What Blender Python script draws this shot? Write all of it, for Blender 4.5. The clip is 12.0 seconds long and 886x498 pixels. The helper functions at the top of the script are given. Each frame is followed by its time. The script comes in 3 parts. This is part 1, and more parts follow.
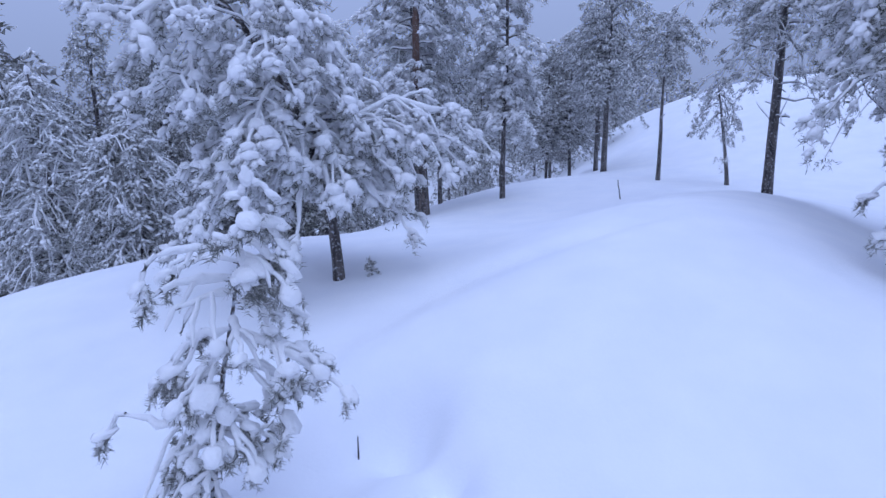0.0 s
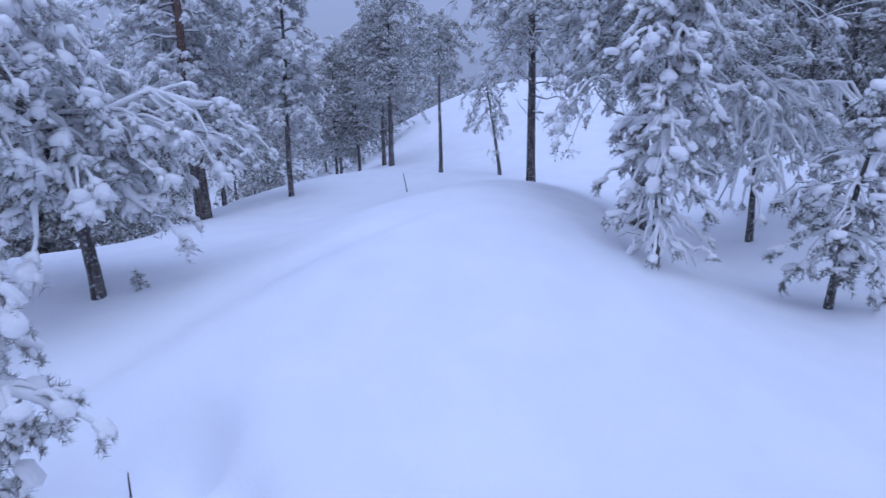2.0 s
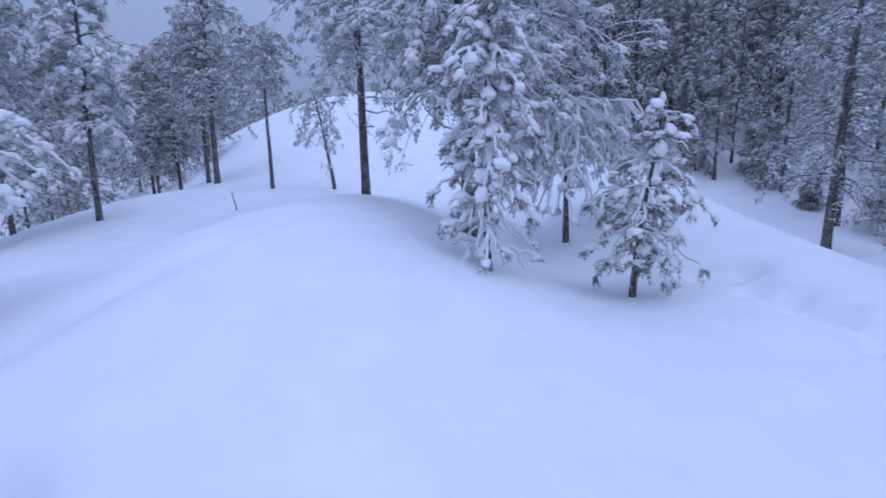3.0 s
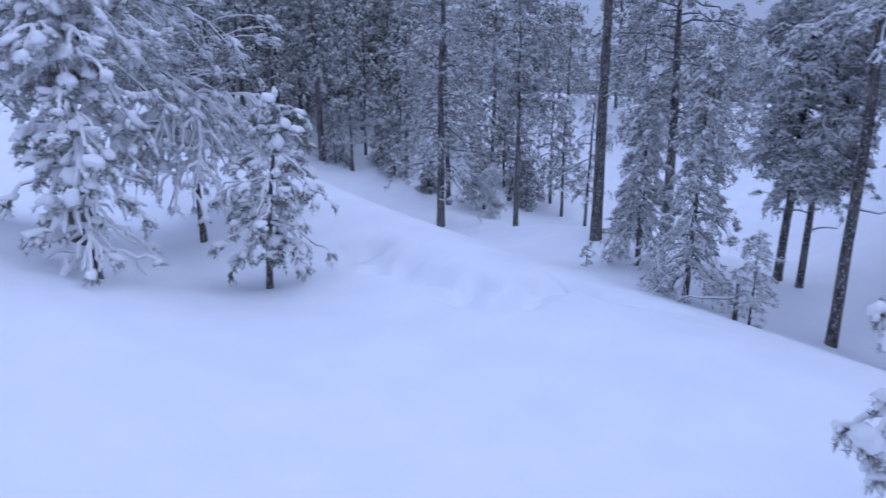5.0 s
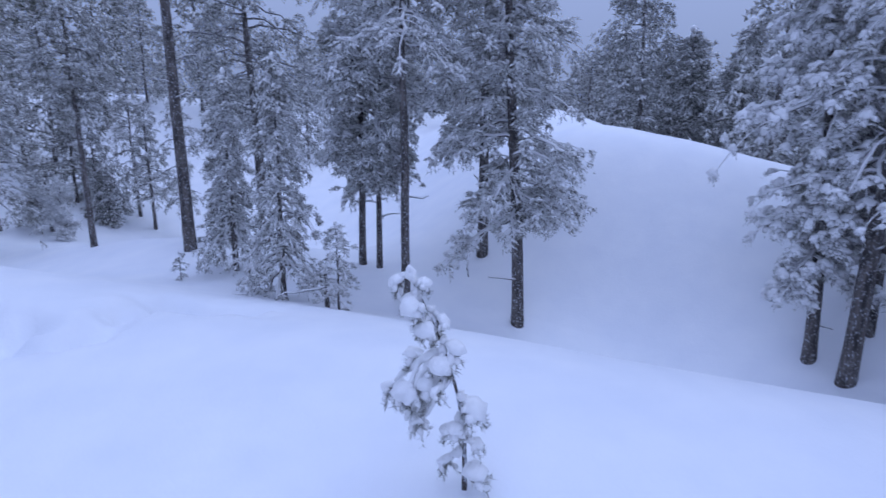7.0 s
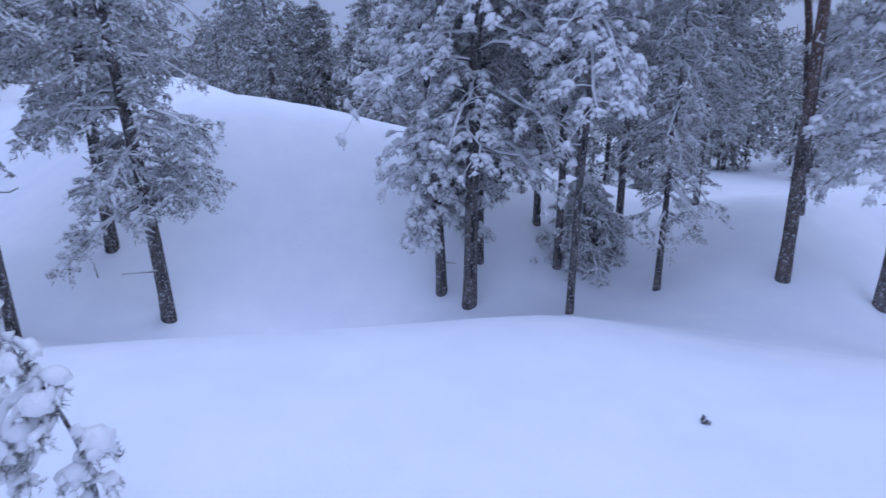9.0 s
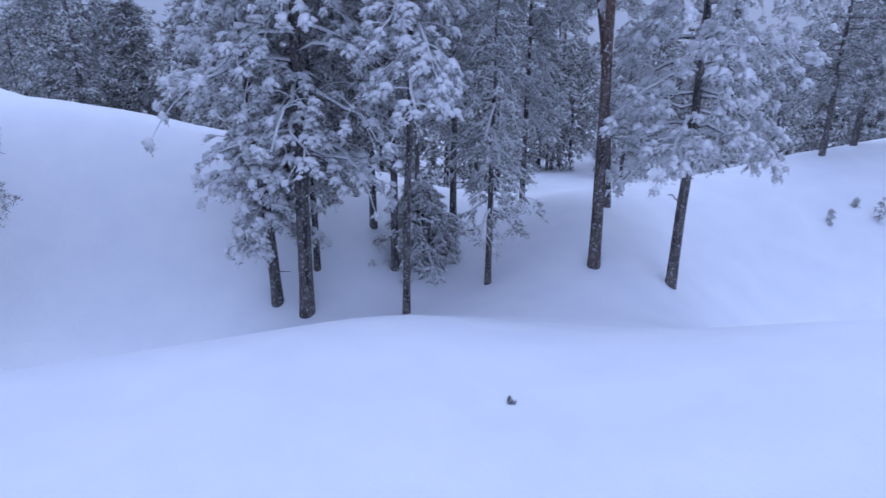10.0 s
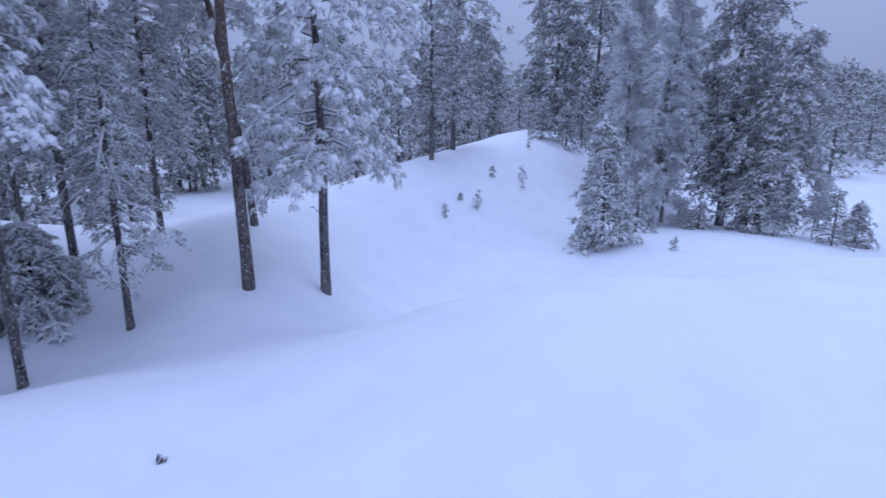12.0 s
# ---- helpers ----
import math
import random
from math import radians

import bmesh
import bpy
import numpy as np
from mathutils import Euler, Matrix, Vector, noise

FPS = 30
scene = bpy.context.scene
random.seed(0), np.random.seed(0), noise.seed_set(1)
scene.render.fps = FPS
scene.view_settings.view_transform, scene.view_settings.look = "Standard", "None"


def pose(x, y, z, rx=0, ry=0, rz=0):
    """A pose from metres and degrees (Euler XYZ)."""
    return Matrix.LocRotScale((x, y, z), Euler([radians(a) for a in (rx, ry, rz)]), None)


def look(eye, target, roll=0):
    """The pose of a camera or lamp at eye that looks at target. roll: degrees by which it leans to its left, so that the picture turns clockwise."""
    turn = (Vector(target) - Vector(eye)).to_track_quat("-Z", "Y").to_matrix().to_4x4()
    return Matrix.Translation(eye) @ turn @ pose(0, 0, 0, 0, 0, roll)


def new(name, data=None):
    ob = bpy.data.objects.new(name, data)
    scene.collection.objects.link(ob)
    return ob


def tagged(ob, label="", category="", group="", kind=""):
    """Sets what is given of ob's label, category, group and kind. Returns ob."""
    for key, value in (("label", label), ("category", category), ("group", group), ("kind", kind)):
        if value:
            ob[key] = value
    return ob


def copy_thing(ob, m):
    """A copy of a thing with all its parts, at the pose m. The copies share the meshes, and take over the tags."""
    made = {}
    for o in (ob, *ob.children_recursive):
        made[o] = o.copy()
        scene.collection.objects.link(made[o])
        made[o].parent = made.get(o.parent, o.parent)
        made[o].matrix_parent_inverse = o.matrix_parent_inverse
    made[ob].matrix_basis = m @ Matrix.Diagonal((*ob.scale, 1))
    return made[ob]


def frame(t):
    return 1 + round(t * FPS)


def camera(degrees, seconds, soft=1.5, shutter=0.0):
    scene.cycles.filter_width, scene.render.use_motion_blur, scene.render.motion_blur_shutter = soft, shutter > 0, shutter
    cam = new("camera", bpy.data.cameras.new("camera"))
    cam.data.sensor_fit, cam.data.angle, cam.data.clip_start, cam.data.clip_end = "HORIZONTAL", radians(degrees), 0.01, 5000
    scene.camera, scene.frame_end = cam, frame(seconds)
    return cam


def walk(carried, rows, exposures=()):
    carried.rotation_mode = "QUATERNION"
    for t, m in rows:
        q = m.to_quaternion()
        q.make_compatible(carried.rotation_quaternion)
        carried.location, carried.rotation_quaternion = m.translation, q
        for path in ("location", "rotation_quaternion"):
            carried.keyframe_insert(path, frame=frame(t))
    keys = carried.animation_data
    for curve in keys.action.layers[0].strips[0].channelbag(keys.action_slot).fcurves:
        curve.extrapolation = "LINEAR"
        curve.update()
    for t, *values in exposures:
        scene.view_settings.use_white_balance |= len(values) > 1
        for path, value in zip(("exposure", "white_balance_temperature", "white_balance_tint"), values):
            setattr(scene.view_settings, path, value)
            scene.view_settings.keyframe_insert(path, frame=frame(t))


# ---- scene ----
# ---- camera: turned on the spot at eye height, with a small swing of the arms ----
cam = camera(75.22, 12.0, soft=1.4, shutter=0.25)
ROWS = [
    (0.0, 0.049, -0.554, 1.512, 8.42, -13.03, 1.81),
    (0.5, 0.080, -0.548, 1.509, 5.20, -12.51, 1.31),
    (1.0, 0.132, -0.555, 1.500, 0.04, -12.42, 1.31),
    (1.5, 0.159, -0.550, 1.498, -5.90, -14.36, 1.82),
    (2.0, 0.156, -0.542, 1.507, -11.74, -14.03, 1.57),
    (2.5, 0.116, -0.504, 1.513, -19.98, -13.46, 1.83),
    (4.5, 0.315, -0.793, 1.499, -51.53, -13.40, -0.52),
    (5.0, 0.320, -0.789, 1.496, -61.05, -14.08, 0.25),
    (5.5, 0.390, -0.794, 1.492, -72.39, -13.62, 0.22),
    (6.0, 0.470, -0.885, 1.478, -83.17, -12.47, 0.41),
    (6.5, 0.450, -0.982, 1.480, -91.03, -12.53, -0.29),
    (8.5, 0.502, -1.083, 1.467, -124.28, -17.12, 0.20),
    (9.0, 0.507, -1.179, 1.463, -132.71, -16.36, -0.05),
    (9.5, 0.410, -1.267, 1.443, -139.98, -16.15, -0.15),
    (10.0, 0.341, -1.337, 1.428, -147.41, -15.66, -0.70),
    (10.5, 0.283, -1.411, 1.417, -153.77, -15.07, 0.30),
    (11.0, 0.297, -1.404, 1.432, -162.75, -14.62, 0.09),
    (11.5, 0.261, -1.389, 1.455, -172.12, -14.62, -0.12),
    (12.0, 0.200, -1.378, 1.478, -181.11, -14.08, -0.09),
]
walk(cam, [(t, pose(x, y, z, 90 + pitch, roll, yaw)) for t, x, y, z, yaw, pitch, roll in ROWS],
     [(0.0, -0.05), (1.5, -0.13), (2.5, -0.14), (5.0, -0.11), (6.5, -0.12), (8.5, -0.04), (12.0, -0.05)])

# ---- light: an overcast winter dusk, brightest overhead ----
world = bpy.data.worlds.new("overcast_sky")
scene.world = world
world.use_nodes = True
wn, wl = world.node_tree.nodes, world.node_tree.links
wn.clear()
w_out, w_bg = wn.new("ShaderNodeOutputWorld"), wn.new("ShaderNodeBackground")
w_sky = wn.new("ShaderNodeTexSky")
w_sky.sky_type, w_sky.sun_disc = "NISHITA", False
w_sky.sun_elevation, w_sky.sun_rotation = radians(55), radians(200)
w_sky.altitude, w_sky.dust_density = 200, 4.0
w_dim = wn.new("ShaderNodeMixRGB")
w_dim.blend_type = "MULTIPLY"
w_dim.inputs[0].default_value, w_dim.inputs[2].default_value = 1.0, (0.07, 0.07, 0.07, 1)
w_co, w_sep, w_ramp, w_mix = wn.new("ShaderNodeTexCoord"), wn.new("ShaderNodeSeparateXYZ"), wn.new("ShaderNodeValToRGB"), wn.new("ShaderNodeMixRGB")
w_ramp.color_ramp.elements[0].position, w_ramp.color_ramp.elements[0].color = 0.0, (0.265, 0.345, 0.615, 1)
w_ramp.color_ramp.elements[1].position, w_ramp.color_ramp.elements[1].color = 0.95, (0.76, 0.965, 1.715, 1)
w_mix.inputs[0].default_value = 0.9
wl.new(w_co.outputs["Generated"], w_sep.inputs[0])
wl.new(w_sep.outputs["Z"], w_ramp.inputs[0])
wl.new(w_sky.outputs[0], w_dim.inputs[1])
wl.new(w_dim.outputs[0], w_mix.inputs[1])
wl.new(w_ramp.outputs[0], w_mix.inputs[2])
wl.new(w_mix.outputs[0], w_bg.inputs[0])
wl.new(w_bg.outputs[0], w_out.inputs[0])
sun_data = bpy.data.lights.new("sun", "SUN")
sun_data.energy, sun_data.angle, sun_data.color = 0.5, radians(50), (0.58, 0.73, 1.0)
sun = new("sun", sun_data)
sun.matrix_world = look((0, 0, 0), (-0.25, 0.5, -1.0))


# ---- materials ----
def material(name, rough=0.8):
    mat = bpy.data.materials.new(name)
    mat.use_nodes = True
    nodes, links = mat.node_tree.nodes, mat.node_tree.links
    shader = nodes["Principled BSDF"]
    shader.inputs["Roughness"].default_value = rough
    shader.inputs["Specular IOR Level"].default_value = 0.2
    return mat, nodes, links, shader


def noise_node(nodes, links, scale, detail=3.0, stretch=None):
    co, tex = nodes.new("ShaderNodeTexCoord"), nodes.new("ShaderNodeTexNoise")
    tex.inputs["Scale"].default_value, tex.inputs["Detail"].default_value = scale, detail
    if stretch:
        mp = nodes.new("ShaderNodeMapping")
        mp.inputs["Scale"].default_value = stretch
        links.new(co.outputs["Object"], mp.inputs[0])
        links.new(mp.outputs[0], tex.inputs["Vector"])
    else:
        links.new(co.outputs["Object"], tex.inputs["Vector"])
    return tex


def ramp_node(nodes, links, source, stops):
    ramp = nodes.new("ShaderNodeValToRGB")
    els = ramp.color_ramp.elements
    while len(els) < len(stops):
        els.new(0.5)
    for el, (at, c) in zip(els, stops):
        el.position, el.color = at, (*c, 1)
    links.new(source, ramp.inputs[0])
    return ramp


def bump_node(nodes, links, shader, height, strength, distance):
    b = nodes.new("ShaderNodeBump")
    b.inputs["Strength"].default_value, b.inputs["Distance"].default_value = strength, distance
    links.new(height, b.inputs["Height"])
    links.new(b.outputs[0], shader.inputs["Normal"])
    return b


def snow_material(name, lo, hi, fine, coarse, strength):
    mat, n, l, s = material(name, 0.75)
    big, small = noise_node(n, l, coarse, 4), noise_node(n, l, fine, 5)
    r = ramp_node(n, l, big.outputs[0], [(0.3, lo), (0.7, hi)])
    l.new(r.outputs[0], s.inputs["Base Color"])
    add = n.new("ShaderNodeMath")
    add.operation = "MULTIPLY_ADD"
    add.inputs[1].default_value = 0.25
    l.new(small.outputs[0], add.inputs[0])
    l.new(big.outputs[0], add.inputs[2])
    bump_node(n, l, s, add.outputs[0], strength, 0.05)
    return mat


SNOW = snow_material("snow_ground", (0.84, 0.86, 0.9), (0.9, 0.91, 0.93), 60, 2.2, 0.25)
SNOW_TREE = snow_material("snow_on_branches", (0.82, 0.82, 0.83), (0.92, 0.915, 0.91), 55, 9, 0.5)


def bark_material(name, dark, light, warm=None, frost=0.55):
    mat, n, l, s = material(name, 0.9)
    grain = noise_node(n, l, 22, 6, (1, 1, 0.22))
    base = ramp_node(n, l, grain.outputs[0], [(0.35, dark), (0.65, light)])
    colour = base.outputs[0]
    if warm:
        co, sep = n.new("ShaderNodeTexCoord"), n.new("ShaderNodeSeparateXYZ")
        l.new(co.outputs["Object"], sep.inputs[0])
        up = n.new("ShaderNodeMapRange")
        up.inputs[1].default_value, up.inputs[2].default_value, up.inputs[4].default_value = 1.3, 2.8, 0.8
        l.new(sep.outputs["Z"], up.inputs[0])
        mix = n.new("ShaderNodeMixRGB")
        l.new(up.outputs[0], mix.inputs[0])
        l.new(colour, mix.inputs[1])
        mix.inputs[2].default_value = (*warm, 1)
        colour = mix.outputs[0]
    spots = noise_node(n, l, 55, 6, (1, 1, 0.7))
    fr = ramp_node(n, l, spots.outputs[0], [(frost, (0, 0, 0)), (frost + 0.16, (0.85, 0.85, 0.85))])
    mix = n.new("ShaderNodeMixRGB")
    l.new(fr.outputs[0], mix.inputs[0])
    l.new(colour, mix.inputs[1])
    mix.inputs[2].default_value = (0.62, 0.65, 0.7, 1)
    l.new(mix.outputs[0], s.inputs["Base Color"])
    bump_node(n, l, s, grain.outputs[0], 0.8, 0.02)
    return mat


BARK = bark_material("pine_bark", (0.05, 0.043, 0.04), (0.17, 0.15, 0.14), None, 0.55)
BARK_WARM = bark_material("pine_bark_orange", (0.05, 0.042, 0.038), (0.17, 0.14, 0.125), (0.17, 0.1, 0.075), 0.56)
TWIG = bark_material("frosted_twig", (0.05, 0.04, 0.035), (0.13, 0.11, 0.1), None, 0.46)
BIRCH_BARK = bark_material("birch_bark", (0.12, 0.11, 0.11), (0.35, 0.34, 0.34), None, 0.55)


def needle_material(name, dark, mid, frosted, share):
    mat, n, l, s = material(name, 0.7)
    geo = n.new("ShaderNodeNewGeometry")
    r = ramp_node(n, l, geo.outputs["Random Per Island"], [(0.0, dark), (share, mid), (min(share + 0.3, 1), frosted)])
    patch = noise_node(n, l, 3.0, 2)
    mix = n.new("ShaderNodeMixRGB")
    fr = ramp_node(n, l, patch.outputs[0], [(0.4, (0, 0, 0)), (0.7, (0.6, 0.6, 0.6))])
    l.new(fr.outputs[0], mix.inputs[0])
    l.new(r.outputs[0], mix.inputs[1])
    mix.inputs[2].default_value = (*frosted, 1)
    l.new(mix.outputs[0], s.inputs["Base Color"])
    return mat


NEEDLES = needle_material("pine_needles", (0.035, 0.045, 0.03), (0.125, 0.128, 0.095), (0.6, 0.59, 0.57), 0.5)
# real frost on nearer trees; on the distant kinds its paleness also imitates haze
NEEDLES_FROST = needle_material("frosted_needles", (0.08, 0.085, 0.07), (0.29, 0.29, 0.27), (0.72, 0.71, 0.69), 0.52)
NEEDLES_GREY = needle_material("dusted_needles", (0.065, 0.068, 0.058), (0.24, 0.24, 0.215), (0.66, 0.65, 0.63), 0.55)
NEEDLES_DARK = needle_material("spruce_needles", (0.05, 0.055, 0.045), (0.155, 0.155, 0.14), (0.6, 0.6, 0.59), 0.55)
HOAR = needle_material("hoar_frost", (0.42, 0.42, 0.42), (0.66, 0.66, 0.66), (0.85, 0.85, 0.85), 0.4)

# ---- the ground: knolls and hollows under deep snow ----
LOW = -1.477
KNOLLS_NEAR = [
    (1.18, -1.30, 0.99, 5.08, 1.43, -17.2),
    (2.40, 5.38, 1.40, 1.51, 2.75, -29.5),
    (-4.02, 4.47, 1.63, 2.79, 3.06, -50.8),
    (6.80, 5.25, 2.37, 1.41, 3.80, -20.7),
    (7.93, 4.56, -1.40, 5.91, 3.66, 42.7),
    (3.83, -5.14, 1.40, 1.33, 2.44, 45.8),
    (-3.73, -5.12, 1.73, 2.91, 1.76, 68.9),
    (5.02, -5.34, -2.88, 6.42, 1.62, 42.5),
    (2.57, 1.48, 1.37, 2.03, 2.87, 54.6),
    (2.37, -7.96, 1.97, 1.38, 1.72, -7.3),
    (7.03, -6.78, 0.91, 1.56, 6.56, -15.3),
    (-0.28, -4.76, 1.43, 1.48, 1.64, 22.4),
    (9.47, -0.48, 1.92, 1.78, 4.25, -21.1),
]
KNOLLS_FAR = [
    (-5.1, -18.5, 0.45, 1.7, 2.0, 0.0),
    (4.95, 24.40, 5.14, 5.09, 11.06, 35.1),
    (-2.61, 13.97, 2.14, 7.30, 3.82, -49.3),
    (22.23, 13.02, 3.25, 4.26, 27.03, 12.8),
    (13.96, -5.24, 2.92, 5.01, 2.33, 4.1),
    (-2.63, -19.75, 2.04, 11.79, 1.81, 64.3),
    (-2.60, -11.47, 0.97, 3.43, 2.27, 28.1),
    (-6.53, 19.03, -3.53, 5.49, 22.29, -46.1),
]
# a shallow old trail, and a line of soft footprints: x, y
TRAIL = [(-1.45, 2.45), (-1.05, 2.85), (-0.6, 3.25), (-0.1, 3.58), (0.4, 3.75), (0.95, 4.0), (1.2, 4.6)]
STEPS = [(4.9, 2.9), (4.75, 2.05), (4.5, 1.25), (4.3, 0.85), (4.95, 0.6), (5.0, 0.15), (4.85, -0.25)]


def knolls(x, y):
    z = np.full(np.shape(x), LOW, float)
    for X, Y, h, a, b, turn in KNOLLS_NEAR + KNOLLS_FAR:
        c, s = math.cos(radians(turn)), math.sin(radians(turn))
        u, v = (x - X) * c + (y - Y) * s, (y - Y) * c - (x - X) * s
        z = z + h * np.exp(-(u / a) ** 2 / 2 - (v / b) ** 2 / 2)
    return z


def groove(x, y, line, width, depth):
    best = np.full(np.shape(x), 1e9)
    for (x0, y0), (x1, y1) in zip(line, line[1:]):
        k = np.clip(((x - x0) * (x1 - x0) + (y - y0) * (y1 - y0)) / ((x1 - x0) ** 2 + (y1 - y0) ** 2), 0, 1)
        best = np.minimum(best, np.hypot(x - x0 - k * (x1 - x0), y - y0 - k * (y1 - y0)))
    return -depth * np.exp(-(best / width) ** 2 / 2)


def dents(x, y):
    z = groove(x, y, TRAIL, 0.12, 0.05) + groove(x, y, STEPS, 0.2, 0.07)
    rng = np.random.default_rng(4)
    for (x0, y0), (x1, y1) in zip(STEPS, STEPS[1:]):
        for k in np.arange(0, 1, 0.34):
            px, py = x0 + k * (x1 - x0) + rng.normal(0, 0.1), y0 + k * (y1 - y0) + rng.normal(0, 0.1)
            z = z - 0.17 * np.exp(-((x - px) ** 2 + (y - py) ** 2) / (2 * 0.1 ** 2))
    for px, py, r, d in ((-0.62, 2.02, 0.15, 0.3), (-0.48, 1.82, 0.11, 0.14), (-0.3, 1.55, 0.09, 0.2), (-0.85, 1.72, 0.2, 0.12), (-1.2, 1.55, 0.35, 0.1), (1.37, -3.58, 0.06, 0.03), (7.5, -5.6, 0.35, 0.12), (8.1, -4.8, 0.3, 0.08), (7.2, -6.3, 0.3, 0.1), (6.2, -5.8, 0.3, 0.1)):
        z = z - d * np.exp(-((x - px) ** 2 + (y - py) ** 2) / (2 * r * r))
    return z


def trodden(x, y):
    """Rough, kicked-up snow along the footprints."""
    best = -groove(x, y, STEPS, 0.22, 1.0)
    lumps = np.sin(11 * x + 2 * np.sin(7 * y)) * np.sin(10 * y + 2 * np.sin(9 * x))
    return 0.05 * best * lumps


def ripples(x, y):
    return (0.014 * np.sin(1.9 * x + 1.1 * np.sin(1.3 * y)) * np.sin(1.7 * y + 0.9 * np.sin(1.1 * x + 2))
            + 0.03 * np.sin(0.7 * x + 0.4 * y + 1) * np.sin(0.5 * y - 0.6 * x))


def ground(x, y):
    x, y = np.asarray(x, float), np.asarray(y, float)
    return knolls(x, y) + dents(x, y) + trodden(x, y) + ripples(x, y)


def make_mesh(name, verts, faces, mat, smooth=True):
    """A mesh from a vertex array and arrays of triangles or quads."""
    me = bpy.data.meshes.new(name)
    faces = [np.asarray(f, np.int32) for f in faces if len(f)]
    loops = np.concatenate([f.ravel() for f in faces])
    sizes = np.concatenate([np.full(len(f), f.shape[1], np.int32) for f in faces])
    me.vertices.add(len(verts))
    me.vertices.foreach_set("co", np.asarray(verts, np.float32).ravel())
    me.loops.add(len(loops))
    me.loops.foreach_set("vertex_index", loops)
    me.polygons.add(len(sizes))
    me.polygons.foreach_set("loop_start", np.concatenate([[0], np.cumsum(sizes)[:-1]]).astype(np.int32))
    me.polygons.foreach_set("use_smooth", np.full(len(sizes), smooth))
    me.update(calc_edges=True)
    me.materials.append(mat)
    return me


def build_ground():
    rad = np.concatenate([[0.02], np.arange(0.25, 7, 0.06), np.geomspace(7, 900, 125)])
    n = 520
    ang = np.arange(n) * 2 * math.pi / n
    x = 0.3 + rad[:, None] * np.cos(ang)
    y = -0.8 + rad[:, None] * np.sin(ang)
    z = ground(x, y)
    v = np.stack([x, y, z], -1).reshape(-1, 3)
    i, j = np.meshgrid(np.arange(len(rad) - 1), np.arange(n), indexing="ij")
    k = (j + 1) % n
    q = np.stack([i * n + j, (i + 1) * n + j, (i + 1) * n + k, i * n + k], -1).reshape(-1, 4)
    cap = np.arange(n)[None, :]
    me = make_mesh("ground", v, [q, cap], SNOW)
    tagged(new("ground", me), "deep unbroken snow over knolls and hollows", "ground", kind="structure")


build_ground()


# ---- tree kit ----
def blob(level, seed):
    bm = bmesh.new()
    bmesh.ops.create_icosphere(bm, subdivisions=level, radius=1)
    off = Vector((seed * 3.7, seed * 1.3, 0))
    for v in bm.verts:
        v.co *= 1 + 0.42 * noise.noise(v.co * 1.1 + off) + 0.12 * noise.noise(v.co * 2.4 + off)
        if v.co.z < 0:
            v.co.z *= 0.7
    bm.verts.index_update()
    out = np.array([v.co[:] for v in bm.verts]), np.array([[v.index for v in f.verts] for f in bm.faces])
    bm.free()
    return out


def lump(sides, rng):
    """A small uneven lens of snow, cheap enough to be strewn by the thousand."""
    a = (np.arange(sides) + rng.uniform(-0.25, 0.25, sides)) * 2 * math.pi / sides
    r = rng.uniform(0.75, 1.2, sides)
    ring = np.stack([r * np.cos(a), r * np.sin(a), rng.uniform(-0.25, 0.15, sides)], 1)
    v = np.concatenate([ring, [[rng.uniform(-0.2, 0.2), 0, 0.95], [0, 0, -0.7]]])
    i = np.arange(sides)
    j = (i + 1) % sides
    return v, np.concatenate([np.stack([i, j, np.full(sides, sides)], 1), np.stack([j, i, np.full(sides, sides + 1)], 1)])


